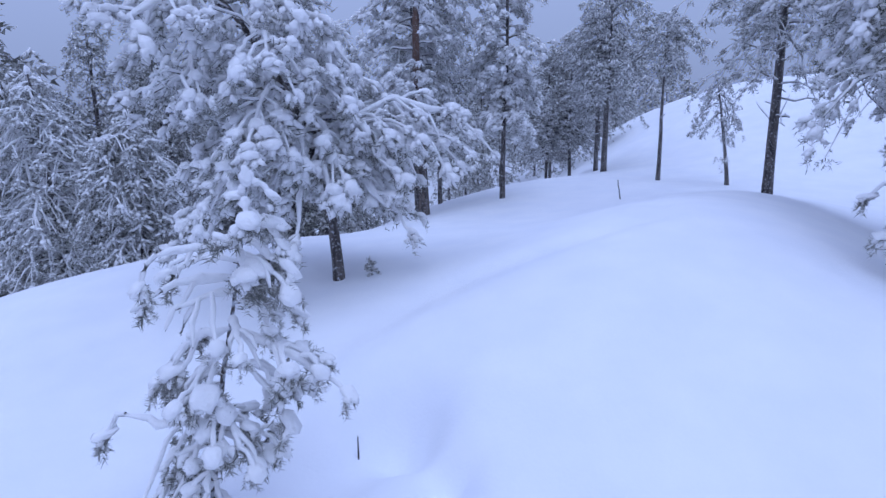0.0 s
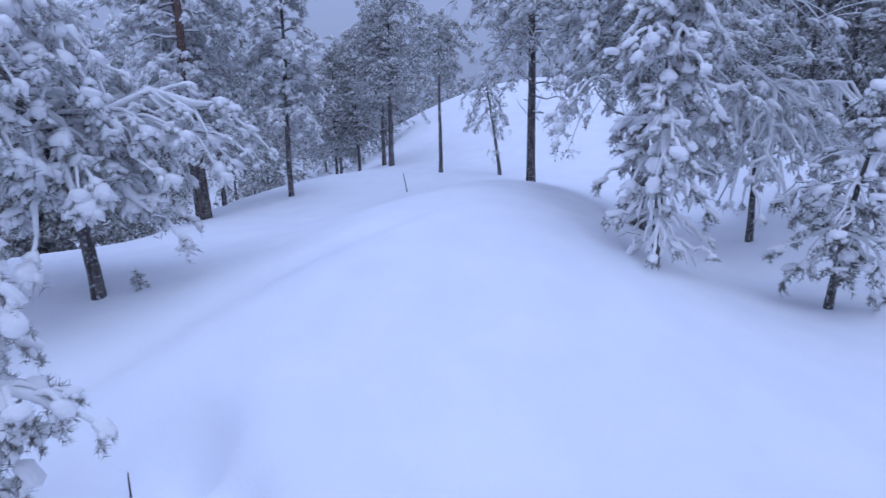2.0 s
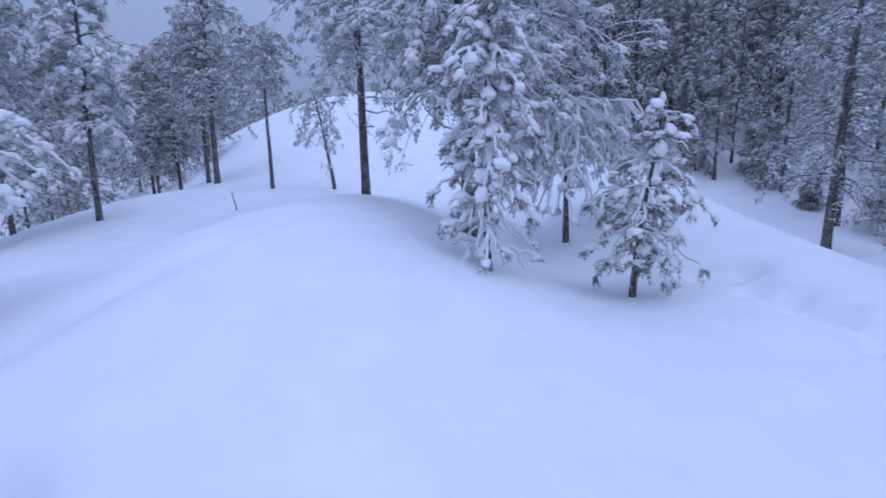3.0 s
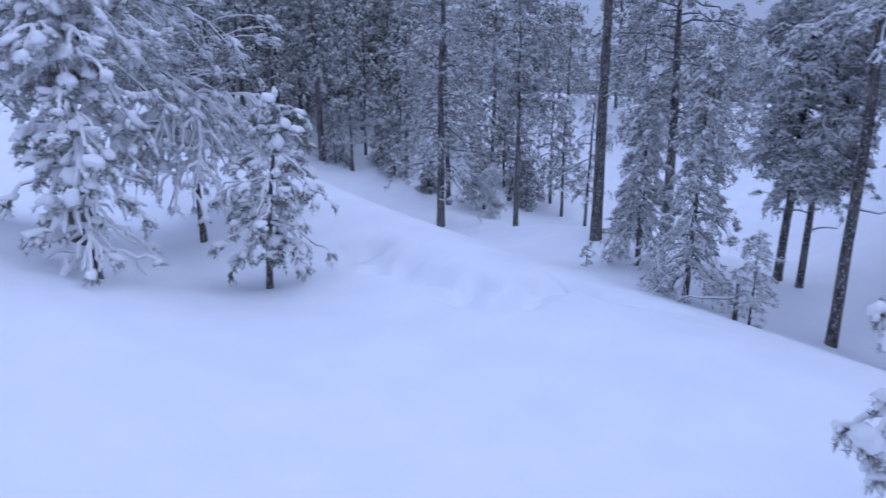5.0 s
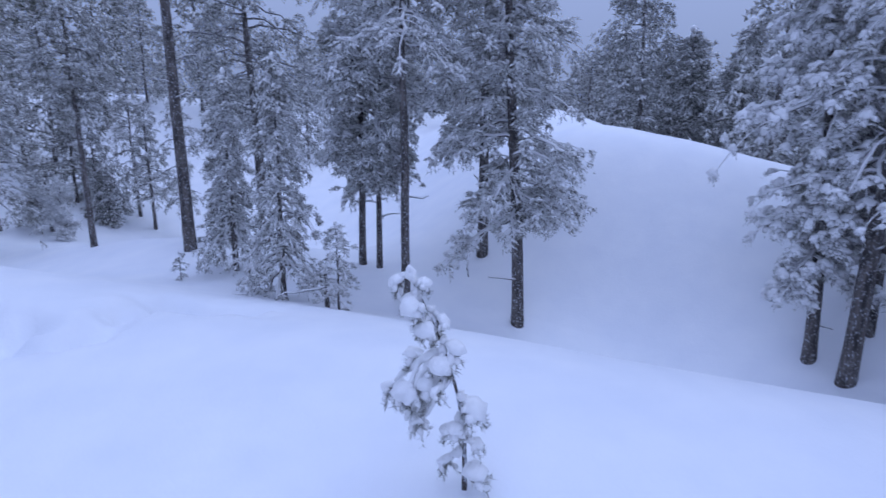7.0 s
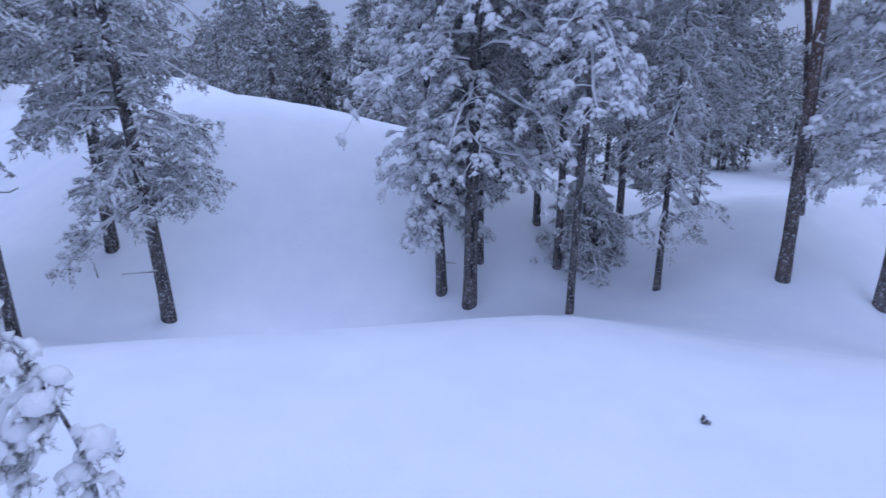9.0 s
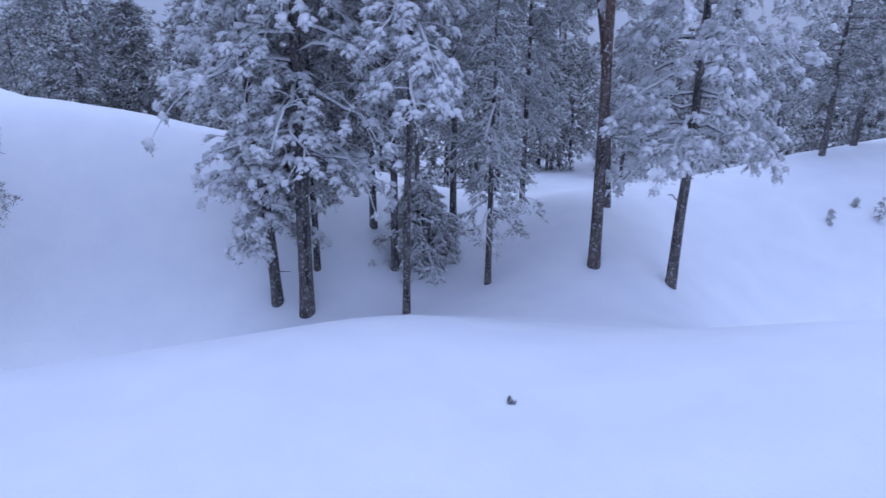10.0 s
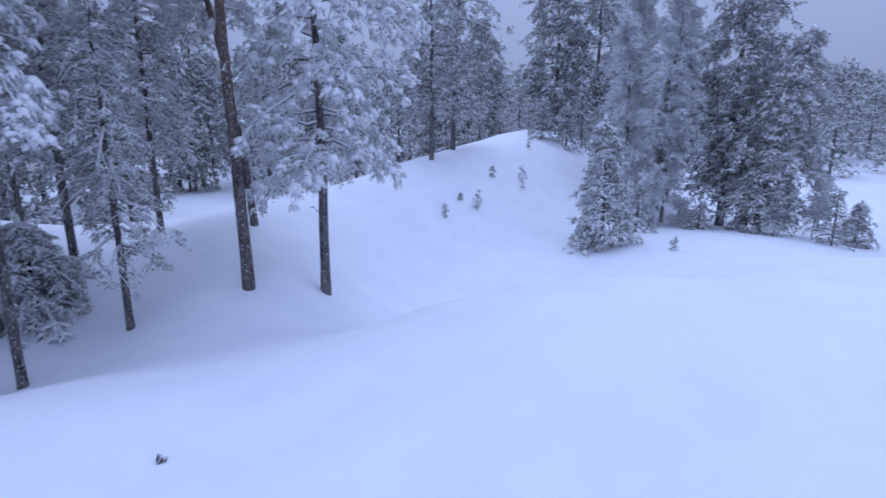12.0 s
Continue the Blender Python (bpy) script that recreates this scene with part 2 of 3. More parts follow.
def spray(seed, shoots, needles, width, cushion, sides=4, hang=0.5, ridge_size=0.1, bristle=1.0, level=1, reach=0.36):
    """The leafy end of a twig along x: a fan of bristly shoots, and the snow that lies on them in ridges and one cushion."""
    rng = np.random.default_rng(seed)
    nv, sv, sf, count = [], [], [], 0
    lumps = [lump(sides, rng) if sides else blob(1, seed + k) for k in range(3)]
    for k in range(shoots):
        turn = 0.0 if k == 0 else (1 if k % 2 else -1) * rng.uniform(0.4, 1.15)
        way = np.array([math.cos(turn), math.sin(turn), rng.uniform(-0.45, 0.35)])
        root, long = np.array([0.0 if k == 0 else rng.uniform(0.0, 0.5), 0, 0]), 1.0 if k == 0 else rng.uniform(0.5, 0.85)
        along = rng.uniform(0.12, 1.0, needles)
        foot = root + np.outer(along * long, way) - np.outer(hang * along ** 2 * long, (0, 0, 1.0))
        out = np.cross(way, rng.normal(size=(needles, 3)))
        out /= np.linalg.norm(out, axis=1, keepdims=True)
        tip = foot + bristle * (out * rng.uniform(0.17, 0.3, needles)[:, None] + way * rng.uniform(0.08, 0.26, needles)[:, None])
        cross = np.cross(tip - foot, rng.normal(size=(needles, 3)))
        cross *= width / np.linalg.norm(cross, axis=1, keepdims=True)
        nv.append(np.stack([foot - cross, foot + cross, tip], 1).reshape(-1, 3))
        lv, lf = lumps[k % 3]
        flat = math.atan2(way[1], way[0])
        c, sn = math.cos(flat), math.sin(flat)
        ridge = lv * np.array([reach * long, ridge_size, 0.9 * ridge_size]) * rng.uniform(0.75, 1.25)
        ridge[:, 2] += (0.45 * way[2] - 0.7 * hang) * ridge[:, 0]
        mid = root + way * 0.55 * long + np.array([0, 0, 0.11 - 0.3 * hang * long])
        sv.append(np.stack([ridge[:, 0] * c - ridge[:, 1] * sn, ridge[:, 0] * sn + ridge[:, 1] * c, ridge[:, 2]], 1) + mid)
        sf.append(lf + count)
        count += len(lv)
    if cushion:
        lv, lf = blob(level, seed)
        sv.append(lv * np.array([0.52, 0.42, 0.25]) * cushion + np.array([0.4, 0.0, 0.16]))
        sf.append(lf + count)
    nv = np.concatenate(nv)
    return (nv, np.arange(len(nv)).reshape(-1, 3)), (np.concatenate(sv), np.concatenate(sf))


BLOBS = {lod: [blob(lv, s) for s in range(4)] for lod, lv in ((0, 3), (1, 2))}
SPRAYS = {0: [spray(s, 6, 44, 0.022, 0.95, 0, 0.6, 0.17, 1.0, 2, 0.25) for s in range(6)], "laden": [spray(40 + s, 5, 9, 0.029, 0.72, 5, 0.6, 0.165) for s in range(8)],
          "near": [spray(10 + s, 5, 9, 0.036, 0.35, 4) for s in range(8)], 1: [spray(20 + s, 4, 10, 0.042, 0.0) for s in range(8)], 2: [spray(30 + s, 3, 7, 0.09, 0.0) for s in range(6)]}


class Geo:
    """Vertices and faces collected for one mesh."""

    def __init__(self):
        self.v, self.f, self.n = [], [], 0

    def add(self, v, f):
        self.v.append(v)
        self.f.append(np.asarray(f) + self.n)
        self.n += len(v)

    def mesh(self, name, mat, smooth=True):
        return make_mesh(name, np.concatenate(self.v), self.f, mat, smooth)


def tubes(geo, pts, rad, sides):
    """Tapered tubes along N lines of K points."""
    n, k, _ = pts.shape
    tan = np.gradient(pts, axis=1)
    tan /= np.linalg.norm(tan, axis=2, keepdims=True) + 1e-9
    ref = np.where(np.abs(tan[..., 2:]) > 0.9, np.array([1.0, 0, 0]), np.array([0, 0, 1.0]))
    a = np.cross(tan, ref)
    a /= np.linalg.norm(a, axis=2, keepdims=True) + 1e-9
    b = np.cross(tan, a)
    th = np.arange(sides) * 2 * math.pi / sides
    ring = a[:, :, None] * np.cos(th)[:, None] + b[:, :, None] * np.sin(th)[:, None]
    v = (pts[:, :, None] + ring * rad[:, :, None, None]).reshape(-1, 3)
    i, j, s = np.meshgrid(np.arange(n), np.arange(k - 1), np.arange(sides), indexing="ij")
    t = (s + 1) % sides
    at = lambda jj, ss: (i * k + jj) * sides + ss
    geo.add(v, np.stack([at(j, s), at(j, t), at(j + 1, t), at(j + 1, s)], -1).reshape(-1, 4))


def scatter(geo, kinds, pos, axis, size, rng, flat=(1, 1, 1), pick=None):
    """Copies of small shapes: at pos, their x along axis, scaled by size * flat, merged into geo."""
    ax = axis / (np.linalg.norm(axis, axis=1, keepdims=True) + 1e-9)
    side = np.cross(np.array([0, 0, 1.0]), ax)
    side /= np.linalg.norm(side, axis=1, keepdims=True) + 1e-9
    up = np.cross(ax, side)
    basis = np.stack([ax, side, up], 2)
    if pick is None:
        pick = rng.integers(0, len(kinds), len(pos))
    for k, (tv, tf) in enumerate(kinds):
        m = pick == k
        if m.any():
            loc = tv[None] * np.array(flat) * size[m][:, None, None]
            v = np.einsum("nij,nmj->nmi", basis[m], loc) + pos[m][:, None]
            f = tf[None] + (np.arange(m.sum()) * len(tv))[:, None, None]
            geo.add(v.reshape(-1, 3), f.reshape(-1, tf.shape[1]))


def part(name, geo, mat, parent, label="", smooth=True):
    ob = new(name, geo.mesh(name, mat, smooth))
    ob.parent = parent
    if label:
        ob["label"] = label
    return ob


def crown_width(shape, v):
    if shape == "cone":
        return (1 - v) ** 0.85 + 0.08
    if shape == "young":
        return 0.25 + 0.75 * math.sin(math.pi * min(1, (1 - v) * 0.75 + 0.03)) * (1 if v < 0.75 else 0.8)
    if shape == "umbrella":
        return 0.75 + 0.25 * (1 - v)
    return (0.55 + 0.45 * math.sin(math.pi * (0.2 + 0.6 * v))) * (1.0 if v < 0.65 else 1.0 - 0.75 * (v - 0.65) / 0.35)


def tree(name, label, x, y, height, r, clear, spread, seed, lod=1, shape="round", lean=(0, 0), limbs=26, size=0.1, snow=0.6, rise=(0.0, 0.7), droop=0.5,
         bark=None, leaf=None, split=False, dead=0, category="tree", group="", bow=0.0, load=1.0, twigs=8, per=2, ends=0.3, gaps=0.12, skirt=None,
         plan=None, bare=0.0, sleeve=1.0, kind=None, whorls=0):
    """A snow-laden conifer: trunk, limbs with side twigs, needle shoots, and snow lying along all of them.
    ends: how far out along a twig the shoots begin; gaps: share of limbs that are stunted; skirt: bearing of a side with longer limbs;
    plan: limbs laid out one by one (height, bearing, length, rise, sag, leafy); whorls: tiers of limbs; bare: the lower share with few needles."""
    rng = np.random.default_rng(seed)
    fine = lod == 1 and math.hypot(x, y) < 10.2
    reach = 2.3 + 0.24 * math.hypot(x, y) - float(ground(x, y))
    root = new(name)
    root.location = (x, y, float(ground(x, y)))
    root.empty_display_size = 0.2
    tagged(root, label, category, group)
    bark, leaf = bark or BARK, leaf or NEEDLES
    # trunk
    K = 14
    u = np.concatenate([[-0.15 / height, 0.02 / height], np.linspace(0.05, 1, K - 2)])
    c = np.clip(u, 0, 1)
    wob = np.cumsum(rng.normal(0, 0.005 * height, (K, 2)), 0) * c[:, None]
    line = np.stack([lean[0] * c ** (1.4 + bow) + wob[:, 0], lean[1] * c ** (1.4 + bow) + wob[:, 1], u * height], 1)
    taper = 0.94 * r * (1 - 0.88 * c ** 1.15) * (1 + 0.14 * np.exp(-c * height / 0.07))
    trunk = Geo()
    tubes(trunk, line[None], taper[None], {0: 12, 1: 10, 2: 6}[lod])
    part("trunk", trunk, bark, root)
    spot = lambda w: np.array([np.interp(w, u, line[:, k]) for k in range(3)])
    wide = lambda w: float(np.interp(w, u, taper))
    all_wood, all_leaf, all_snow = Geo(), Geo(), Geo()
    spin = rng.uniform(0, 6.28)
    up = np.array([0, 0, 1.0])
    side_count = {0: 6, 1: 4, 2: 3}[lod]
    s, k4 = np.linspace(0, 1, 6), np.linspace(0, 1, 4)
    for i in range(len(plan) if plan else limbs):
        v = ((i + rng.uniform(0.1, 0.9)) / limbs) ** (1.25 if lod == 1 and height > 3.5 else 0.85)
        if whorls:
            v = min((math.floor(v * whorls) + rng.uniform(0.3, 0.55)) / whorls, 0.99)
        w = clear + (0.985 - clear) * v
        spin += 2.4 + rng.normal(0, 0.35)
        length = spread * crown_width(shape, v) * rng.uniform(0.62, 1.2)
        if rng.uniform() < gaps:
            length *= 0.45
        if skirt is not None:
            length *= 1 + 0.5 * math.cos(spin - radians(skirt)) * (1 - v)
        rising = rise[0] + (rise[1] - rise[0]) * v + rng.normal(0, 0.16)
        sag = droop * rng.uniform(0.6, 1.4)
        leafy = 0.25 if v < bare else 1.0
        if plan:
            w, bearing, length, rising, sag, leafy = plan[i]
            spin = radians(bearing)
        d = np.array([math.cos(spin), math.sin(spin), 0])
        sway = np.array([-d[1], d[0], 0]) * rng.normal(0, 0.16)
        limb = spot(w) + np.outer(s * length, d) + np.outer(s ** 2 * length, sway)
        limb[:, 2] += length * (rising * s - sag * s ** 2)
        limb[1:-1] += rng.normal(0, 0.03 * length, (4, 3))
        thick = min(wide(w) * 0.5, 0.009 + 0.007 * length) * (1 - 0.75 * s) + 0.003
        # side twigs, some rising and some hanging; the high crown is made of fewer, larger sprays
        high = lod < 2 and w * height > reach
        style = 2 if high or lod == 2 else kind if kind is not None else 0 if lod == 0 else "near" if fine else 1
        big = size * (1.7 if high else 1.0)
        nb = max(3, int(twigs * (0.5 if high else 1.0) * (0.45 + 0.55 * length / max(spread, 0.01)) + rng.uniform(0, 1)))
        if plan:
            nb = max(1, round(twigs * length / 0.25)) if leafy > 0.05 else 2
        bs = np.sort(rng.uniform(0.22, 0.98, nb))
        bs[-1] = 1.0
        start = np.stack([np.interp(bs, s, limb[:, k]) for k in range(3)], 1)
        hand = np.where(np.arange(nb) % 2 == 0, 1, -1) * rng.uniform(0.35, 1.2, nb)
        hand[-1] = rng.normal(0, 0.2)
        bd = np.stack([np.cos(spin + hand), np.sin(spin + hand), rng.uniform(-0.8, 0.65, nb)], 1)
        bl = length * (0.5 - 0.28 * bs) * rng.uniform(0.6, 1.25, nb) + size * (0.3 if plan else 0.5)
        twig = start[:, None] + bd[:, None] * (bl[:, None] * k4)[..., None]
        twig[..., 2] -= droop * bl[:, None] * k4 ** 2
        if lod == 0:
            twig[:, 1:3] += rng.normal(0, 0.07, (nb, 2, 3)) * bl[:, None, None]
        # leafy sprays along the twigs
        ts = rng.uniform(ends, 0.95, (nb, per))
        ts[:, 0] = 1.0
        at = np.stack([np.stack([np.interp(ts[b], k4, twig[b, :, k]) for k in range(3)], 1) for b in range(nb)])
        ax = np.repeat((bd + np.array([0, 0, -0.9 * droop]))[:, None], per, 1) + rng.normal(0, 0.4, (nb, per, 3))
        ax[..., 2] = np.clip(ax[..., 2], -1.1, 0.9)
        at, ax = at.reshape(-1, 3), ax.reshape(-1, 3)
        stay = rng.uniform(0, 1, len(at)) < leafy
        if not stay.any():
            stay[-1] = True
        at, ax = at[stay], ax[stay]
        ax /= np.linalg.norm(ax, axis=1, keepdims=True)
        tz = big * rng.uniform(0.7, 1.3, len(at))
        at = at - ax * 0.5 * tz[:, None]
        pick = rng.integers(0, len(SPRAYS[style]), len(at))
        wood, needles, white = (Geo(), Geo(), Geo()) if split else (all_wood, all_leaf, all_snow)
        tubes(wood, limb[None], thick[None], side_count)
        if lod == 0:
            tubes(wood, twig, np.outer(np.full(nb, 0.3 * thick[2] + 0.002), 1 - 0.7 * k4), max(3, side_count - 2))
        scatter(needles, [k[0] for k in SPRAYS[style]], at, ax, tz, rng, pick=pick)
        if snow > 0:
            pad = 0.05 * size * load * sleeve
            lumpy = 1 + (0.35 * rng.normal(size=6) if lod == 0 else 0)
            if lod == 0 or fine:
                tubes(white, limb[None] + up * thick[None, :, None] * 0.8, (thick[None] * 0.95 + pad * np.clip(lumpy, 0.4, 1.8)) * np.array([0.3, 1, 1, 1, 1, 0.5]), max(4, side_count))
            if lod == 0 or fine:
                tubes(white, twig + up * pad * 0.8, np.outer(np.full(nb, pad), np.array([0.8, 1, 1, 0.5])), max(3, side_count - 1))
            keep = rng.uniform(0, 1, len(at)) < snow
            if keep.any():
                scatter(white, [k[1] for k in SPRAYS[style]], at[keep], ax[keep], tz[keep], rng, (1, load, load), pick[keep])
        if split:
            br = part("branch", wood, TWIG, root)
            tagged(part("needles", needles, leaf, br, smooth=False), kind="stuff")
            if white.n:
                tagged(part("snow_cover", white, SNOW_TREE, br), kind="stuff")
    for i in range(dead):
        w = clear * rng.uniform(0.4, 1.05)
        a = rng.uniform(0, 6.28)
        s5 = np.linspace(0, 1, 5)
        ln = spread * rng.uniform(0.15, 0.5)
        limb = spot(w) + np.outer(s5 * ln, (math.cos(a), math.sin(a), 0.1)) + np.cumsum(rng.normal(0, 0.16 * ln, (5, 3)), 0) * s5[:, None]
        snag, rime = Geo(), Geo()
        tubes(snag, limb[None], (0.012 * (1 - 0.8 * s5))[None], 4)
        tubes(rime, limb[None] + up * 0.008, (0.011 * (1 - 0.5 * s5))[None], 4)
        ob = part("dead_branch", snag, TWIG, root)
        part("snow_cover", rime, SNOW_TREE, ob)
    if lod < 2 and snow > 0:
        tip = spot(0.985)
        scatter(all_snow, BLOBS[lod], np.array([tip + up * 0.2 * size]), np.array([[1.0, 0.1, 0]]), np.array([size * 0.32]), rng, (0.8, 0.8, 1.3))
    if all_wood.n:
        tagged(part("crown_wood", all_wood, TWIG, root), kind="stuff")
    if all_leaf.n:
        tagged(part("needles", all_leaf, leaf, root, smooth=False), kind="stuff")
    if all_snow.n:
        tagged(part("snow_cover", all_snow, SNOW_TREE, root), kind="stuff")
    return root


def birch(x, y, height, r, seed, lean=(0, 0), label="leafless birch with twigs white with hoar frost", name="birch_tree", twigs=34, spread=0.9):
    rng = np.random.default_rng(seed)
    root = new(name)
    root.location = (x, y, float(ground(x, y)))
    tagged(root, label, "tree")
    u = np.linspace(0, 1, 10)
    line = np.stack([lean[0] * u ** 1.5, lean[1] * u ** 1.5, -0.1 + u * height], 1) + np.cumsum(rng.normal(0, 0.02, (10, 3)), 0) * u[:, None]
    g = Geo()
    tubes(g, line[None], (r * (1 - 0.9 * u))[None], 7)
    part("trunk", g, BIRCH_BARK, root)
    fine, hoar = Geo(), Geo()
    for i in range(twigs):
        w = rng.uniform(0.12, 1)
        p0 = np.array([np.interp(w, u, line[:, k]) for k in range(3)])
        a = rng.uniform(0, 6.28)
        ln = spread * (1.1 - w) ** 0.6 * rng.uniform(0.5, 1.1)
        s = np.linspace(0, 1, 5)
        limb = p0 + np.outer(s * ln, (math.cos(a) * 0.6, math.sin(a) * 0.6, 0.9))
        limb[:, 2] -= 0.35 * ln * s ** 3
        tubes(fine, limb[None], (0.012 * (1 - 0.85 * s))[None], 3)
        m = 9
        bs = rng.uniform(0.15, 1, m)
        st = np.stack([np.interp(bs, s, limb[:, k]) for k in range(3)], 1)
        bd = np.stack([np.cos(a + rng.normal(0, 1, m)), np.sin(a + rng.normal(0, 1, m)), rng.uniform(-0.6, 0.9, m)], 1)
        k4 = np.linspace(0, 1, 4)
        tw = st[:, None] + bd[:, None] * (ln * 0.4 * k4)[None, :, None]
        tw[..., 2] -= 0.3 * ln * k4 ** 2
        tubes(hoar, tw, np.outer(np.full(m, 0.007), 1 - 0.6 * k4), 3)
        sub = rng.uniform(0.2, 1, (m, 5))
        at = np.stack([np.stack([np.interp(sub[b], k4, tw[b, :, k]) for k in range(3)], 1) for b in range(m)]).reshape(-1, 3)
        ax = rng.normal(0, 1, (len(at), 3)) + np.array([0, 0, -0.3])
        scatter(hoar, [k[0] for k in SPRAYS[2]], at, ax, rng.uniform(0.08, 0.16, len(at)), rng)
    tagged(part("crown_wood", fine, TWIG, root), kind="stuff")
    tagged(part("frosted_spray", hoar, HOAR, root, "twigs white with hoar frost", smooth=False), kind="stuff")
    return root


PINE = "tall pine with frosted needles and snow on its limbs"


def tall(x, y, height, r, clear, spread, seed, **more):
    keys = dict(lod=1, limbs=52, size=0.15, snow=0.8, leaf=NEEDLES_GREY, droop=0.5, dead=4, twigs=11, per=2, ends=0.25, load=1.0)
    if math.hypot(x, y) < 10.2:
        keys.update(size=0.125, snow=0.95, per=2, twigs=13, gaps=0.2, load=1.25)
    keys.update(more)
    return tree("pine_tree", keys.pop("label", PINE), x, y, height, r, clear, 0.88 * spread, seed, **keys)


# ---- the pines beside the standpoint ----
RIGHT, LEFT, FRONT = 8, 188, -82
SAPLING = [(0.99, 20, 0.05, 0.3, 0.6, 1), (0.97, 150, 0.06, 0.3, 0.8, 1), (0.94, -60, 0.07, 0.3, 0.9, 1), (0.91, RIGHT, 0.09, 0.2, 0.9, 1), (0.88, FRONT - 30, 0.07, 0.2, 0.9, 1), (0.84, RIGHT, 0.12, 0.2, 0.9, 1), (0.81, FRONT + 10, 0.09, 0.1, 0.9, 1), (0.76, FRONT + 40, 0.1, 0.1, 0.9, 1), (0.83, LEFT + 20, 0.28, 0.1, 0.1, 0.0),
           (0.8, RIGHT - 15, 0.16, 0.1, 0.6, 1), (0.78, LEFT - 15, 0.3, 0.0, 0.05, 0.0), (0.74, LEFT + 5, 0.24, 0.05, 0.1, 0.0), (0.7, LEFT + 50, 0.2, 0.05, 0.1, 0.1)]
SAPLING += [(0.67, RIGHT + 10, 0.2, 0.3, 0.7, 1), (0.62, FRONT + 20, 0.16, 0.2, 0.5, 0.3), (0.6, LEFT, 0.27, 0.2, 0.75, 1), (0.57, RIGHT - 8, 0.42, 0.35, 0.8, 1), (0.53, FRONT - 30, 0.2, 0.3, 0.9, 0.8),
            (0.49, RIGHT + 25, 0.3, 0.25, 0.8, 1), (0.44, LEFT + 25, 0.18, 0.1, 0.7, 0.8), (0.38, FRONT + 40, 0.22, 0.2, 0.8, 1)]
SAPLING += [(0.35, RIGHT, 0.2, 0.2, 0.8, 1), (0.32, LEFT, 0.4, 0.0, -0.05, 0.0), (0.28, LEFT - 20, 0.22, 0.25, 0.6, 1), (0.22, FRONT, 0.18, 0.2, 0.7, 1), (0.19, LEFT + 10, 0.24, 0.0, 0.5, 0.3),
            (0.13, FRONT - 20, 0.16, 0.1, 0.3, 1), (0.1, RIGHT - 30, 0.13, 0.1, 0.3, 1), (0.3, RIGHT - 20, 0.17, 0.2, 0.6, 1), (0.26, LEFT + 15, 0.17, 0.2, 0.5, 1), (0.16, LEFT - 10, 0.15, 0.2, 0.4, 1), (0.42, FRONT, 0.17, 0.2, 0.8, 1), (0.47, LEFT - 20, 0.2, 0.2, 0.7, 1)]
SAPLING = [(w, b, 0.86 * n if leafy > 0.3 else n, up, sag, leafy) for w, b, n, up, sag, leafy in SAPLING]
tree("pine_sapling", "small pine bowed under thick pads of snow", -1.27, 1.39, 1.46, 0.016, 0.05, 0.36, 11, lod=0, size=0.1,
     snow=0.9, droop=0.9, split=True, load=1.0, twigs=5.5, per=1, bark=TWIG, leaf=NEEDLES_GREY, category="sapling", lean=(0.3, 0.04), plan=SAPLING, sleeve=2.2)
TOWARDS, LEAN_SIDE = 146, 56
BACK = 236
BENT = [(0.995, LEAN_SIDE, 0.02, 0.2, 0.5, 1), (0.97, BACK, 0.02, 0.3, 0.5, 1), (0.93, TOWARDS, 0.03, 0.0, 0.6, 1), (0.86, BACK, 0.03, 0.1, 0.8, 1), (0.8, LEAN_SIDE, 0.03, -0.1, 0.9, 1), (0.72, BACK, 0.03, 0.0, 0.8, 1),
        (0.9, LEAN_SIDE + 40, 0.02, 0.0, 0.6, 1), (0.83, TOWARDS, 0.03, 0.0, 0.6, 1), (0.76, LEAN_SIDE - 60, 0.03, 0.0, 0.6, 1), (0.69, TOWARDS + 20, 0.03, 0.0, 0.8, 1), (0.42, BACK + 40, 0.03, 0.0, 0.6, 1), (0.32, LEAN_SIDE, 0.03, 0.0, 0.6, 1),
        (0.66, LEAN_SIDE, 0.17, -0.2, 0.5, 1), (0.64, LEAN_SIDE + 25, 0.12, -0.1, 0.9, 1), (0.6, TOWARDS, 0.06, 0.1, 1.0, 1), (0.57, LEAN_SIDE - 25, 0.12, -0.2, 1.2, 1), (0.55, LEAN_SIDE + 10, 0.1, -0.3, 1.4, 1)]
BENT += [(0.47, BACK, 0.03, 0.1, 0.7, 1), (0.37, TOWARDS, 0.03, 0.0, 0.8, 1), (0.27, BACK, 0.03, 0.1, 0.7, 1), (0.19, LEAN_SIDE, 0.04, 0.1, 0.8, 1), (0.12, BACK, 0.03, 0.2, 0.6, 1)]
tree("pine_sapling", "bent little pine tip carrying heavy lumps of snow", 2.37, -1.41, 0.84, 0.011, 0.22, 0.22, 12, lod=0, size=0.08,
     snow=1.0, droop=0.8, split=True, load=1.3, twigs=5, per=1, leaf=NEEDLES_FROST, bark=TWIG, category="sapling", lean=(0.12, 0.19), bow=1.3, plan=BENT, sleeve=2.4)
tree("young_pine", "young pine in the open with snow-padded whorls", 3.93, 3.02, 1.72, 0.034, 0.2, 0.38, 13, lod=0, shape="young", limbs=32, whorls=7, size=0.12,
     snow=0.85, droop=0.7, rise=(0.1, 0.8), split=True, load=1.0, twigs=4, per=1, leaf=NEEDLES, lean=(0.1, -0.05), gaps=0.2, sleeve=1.2)
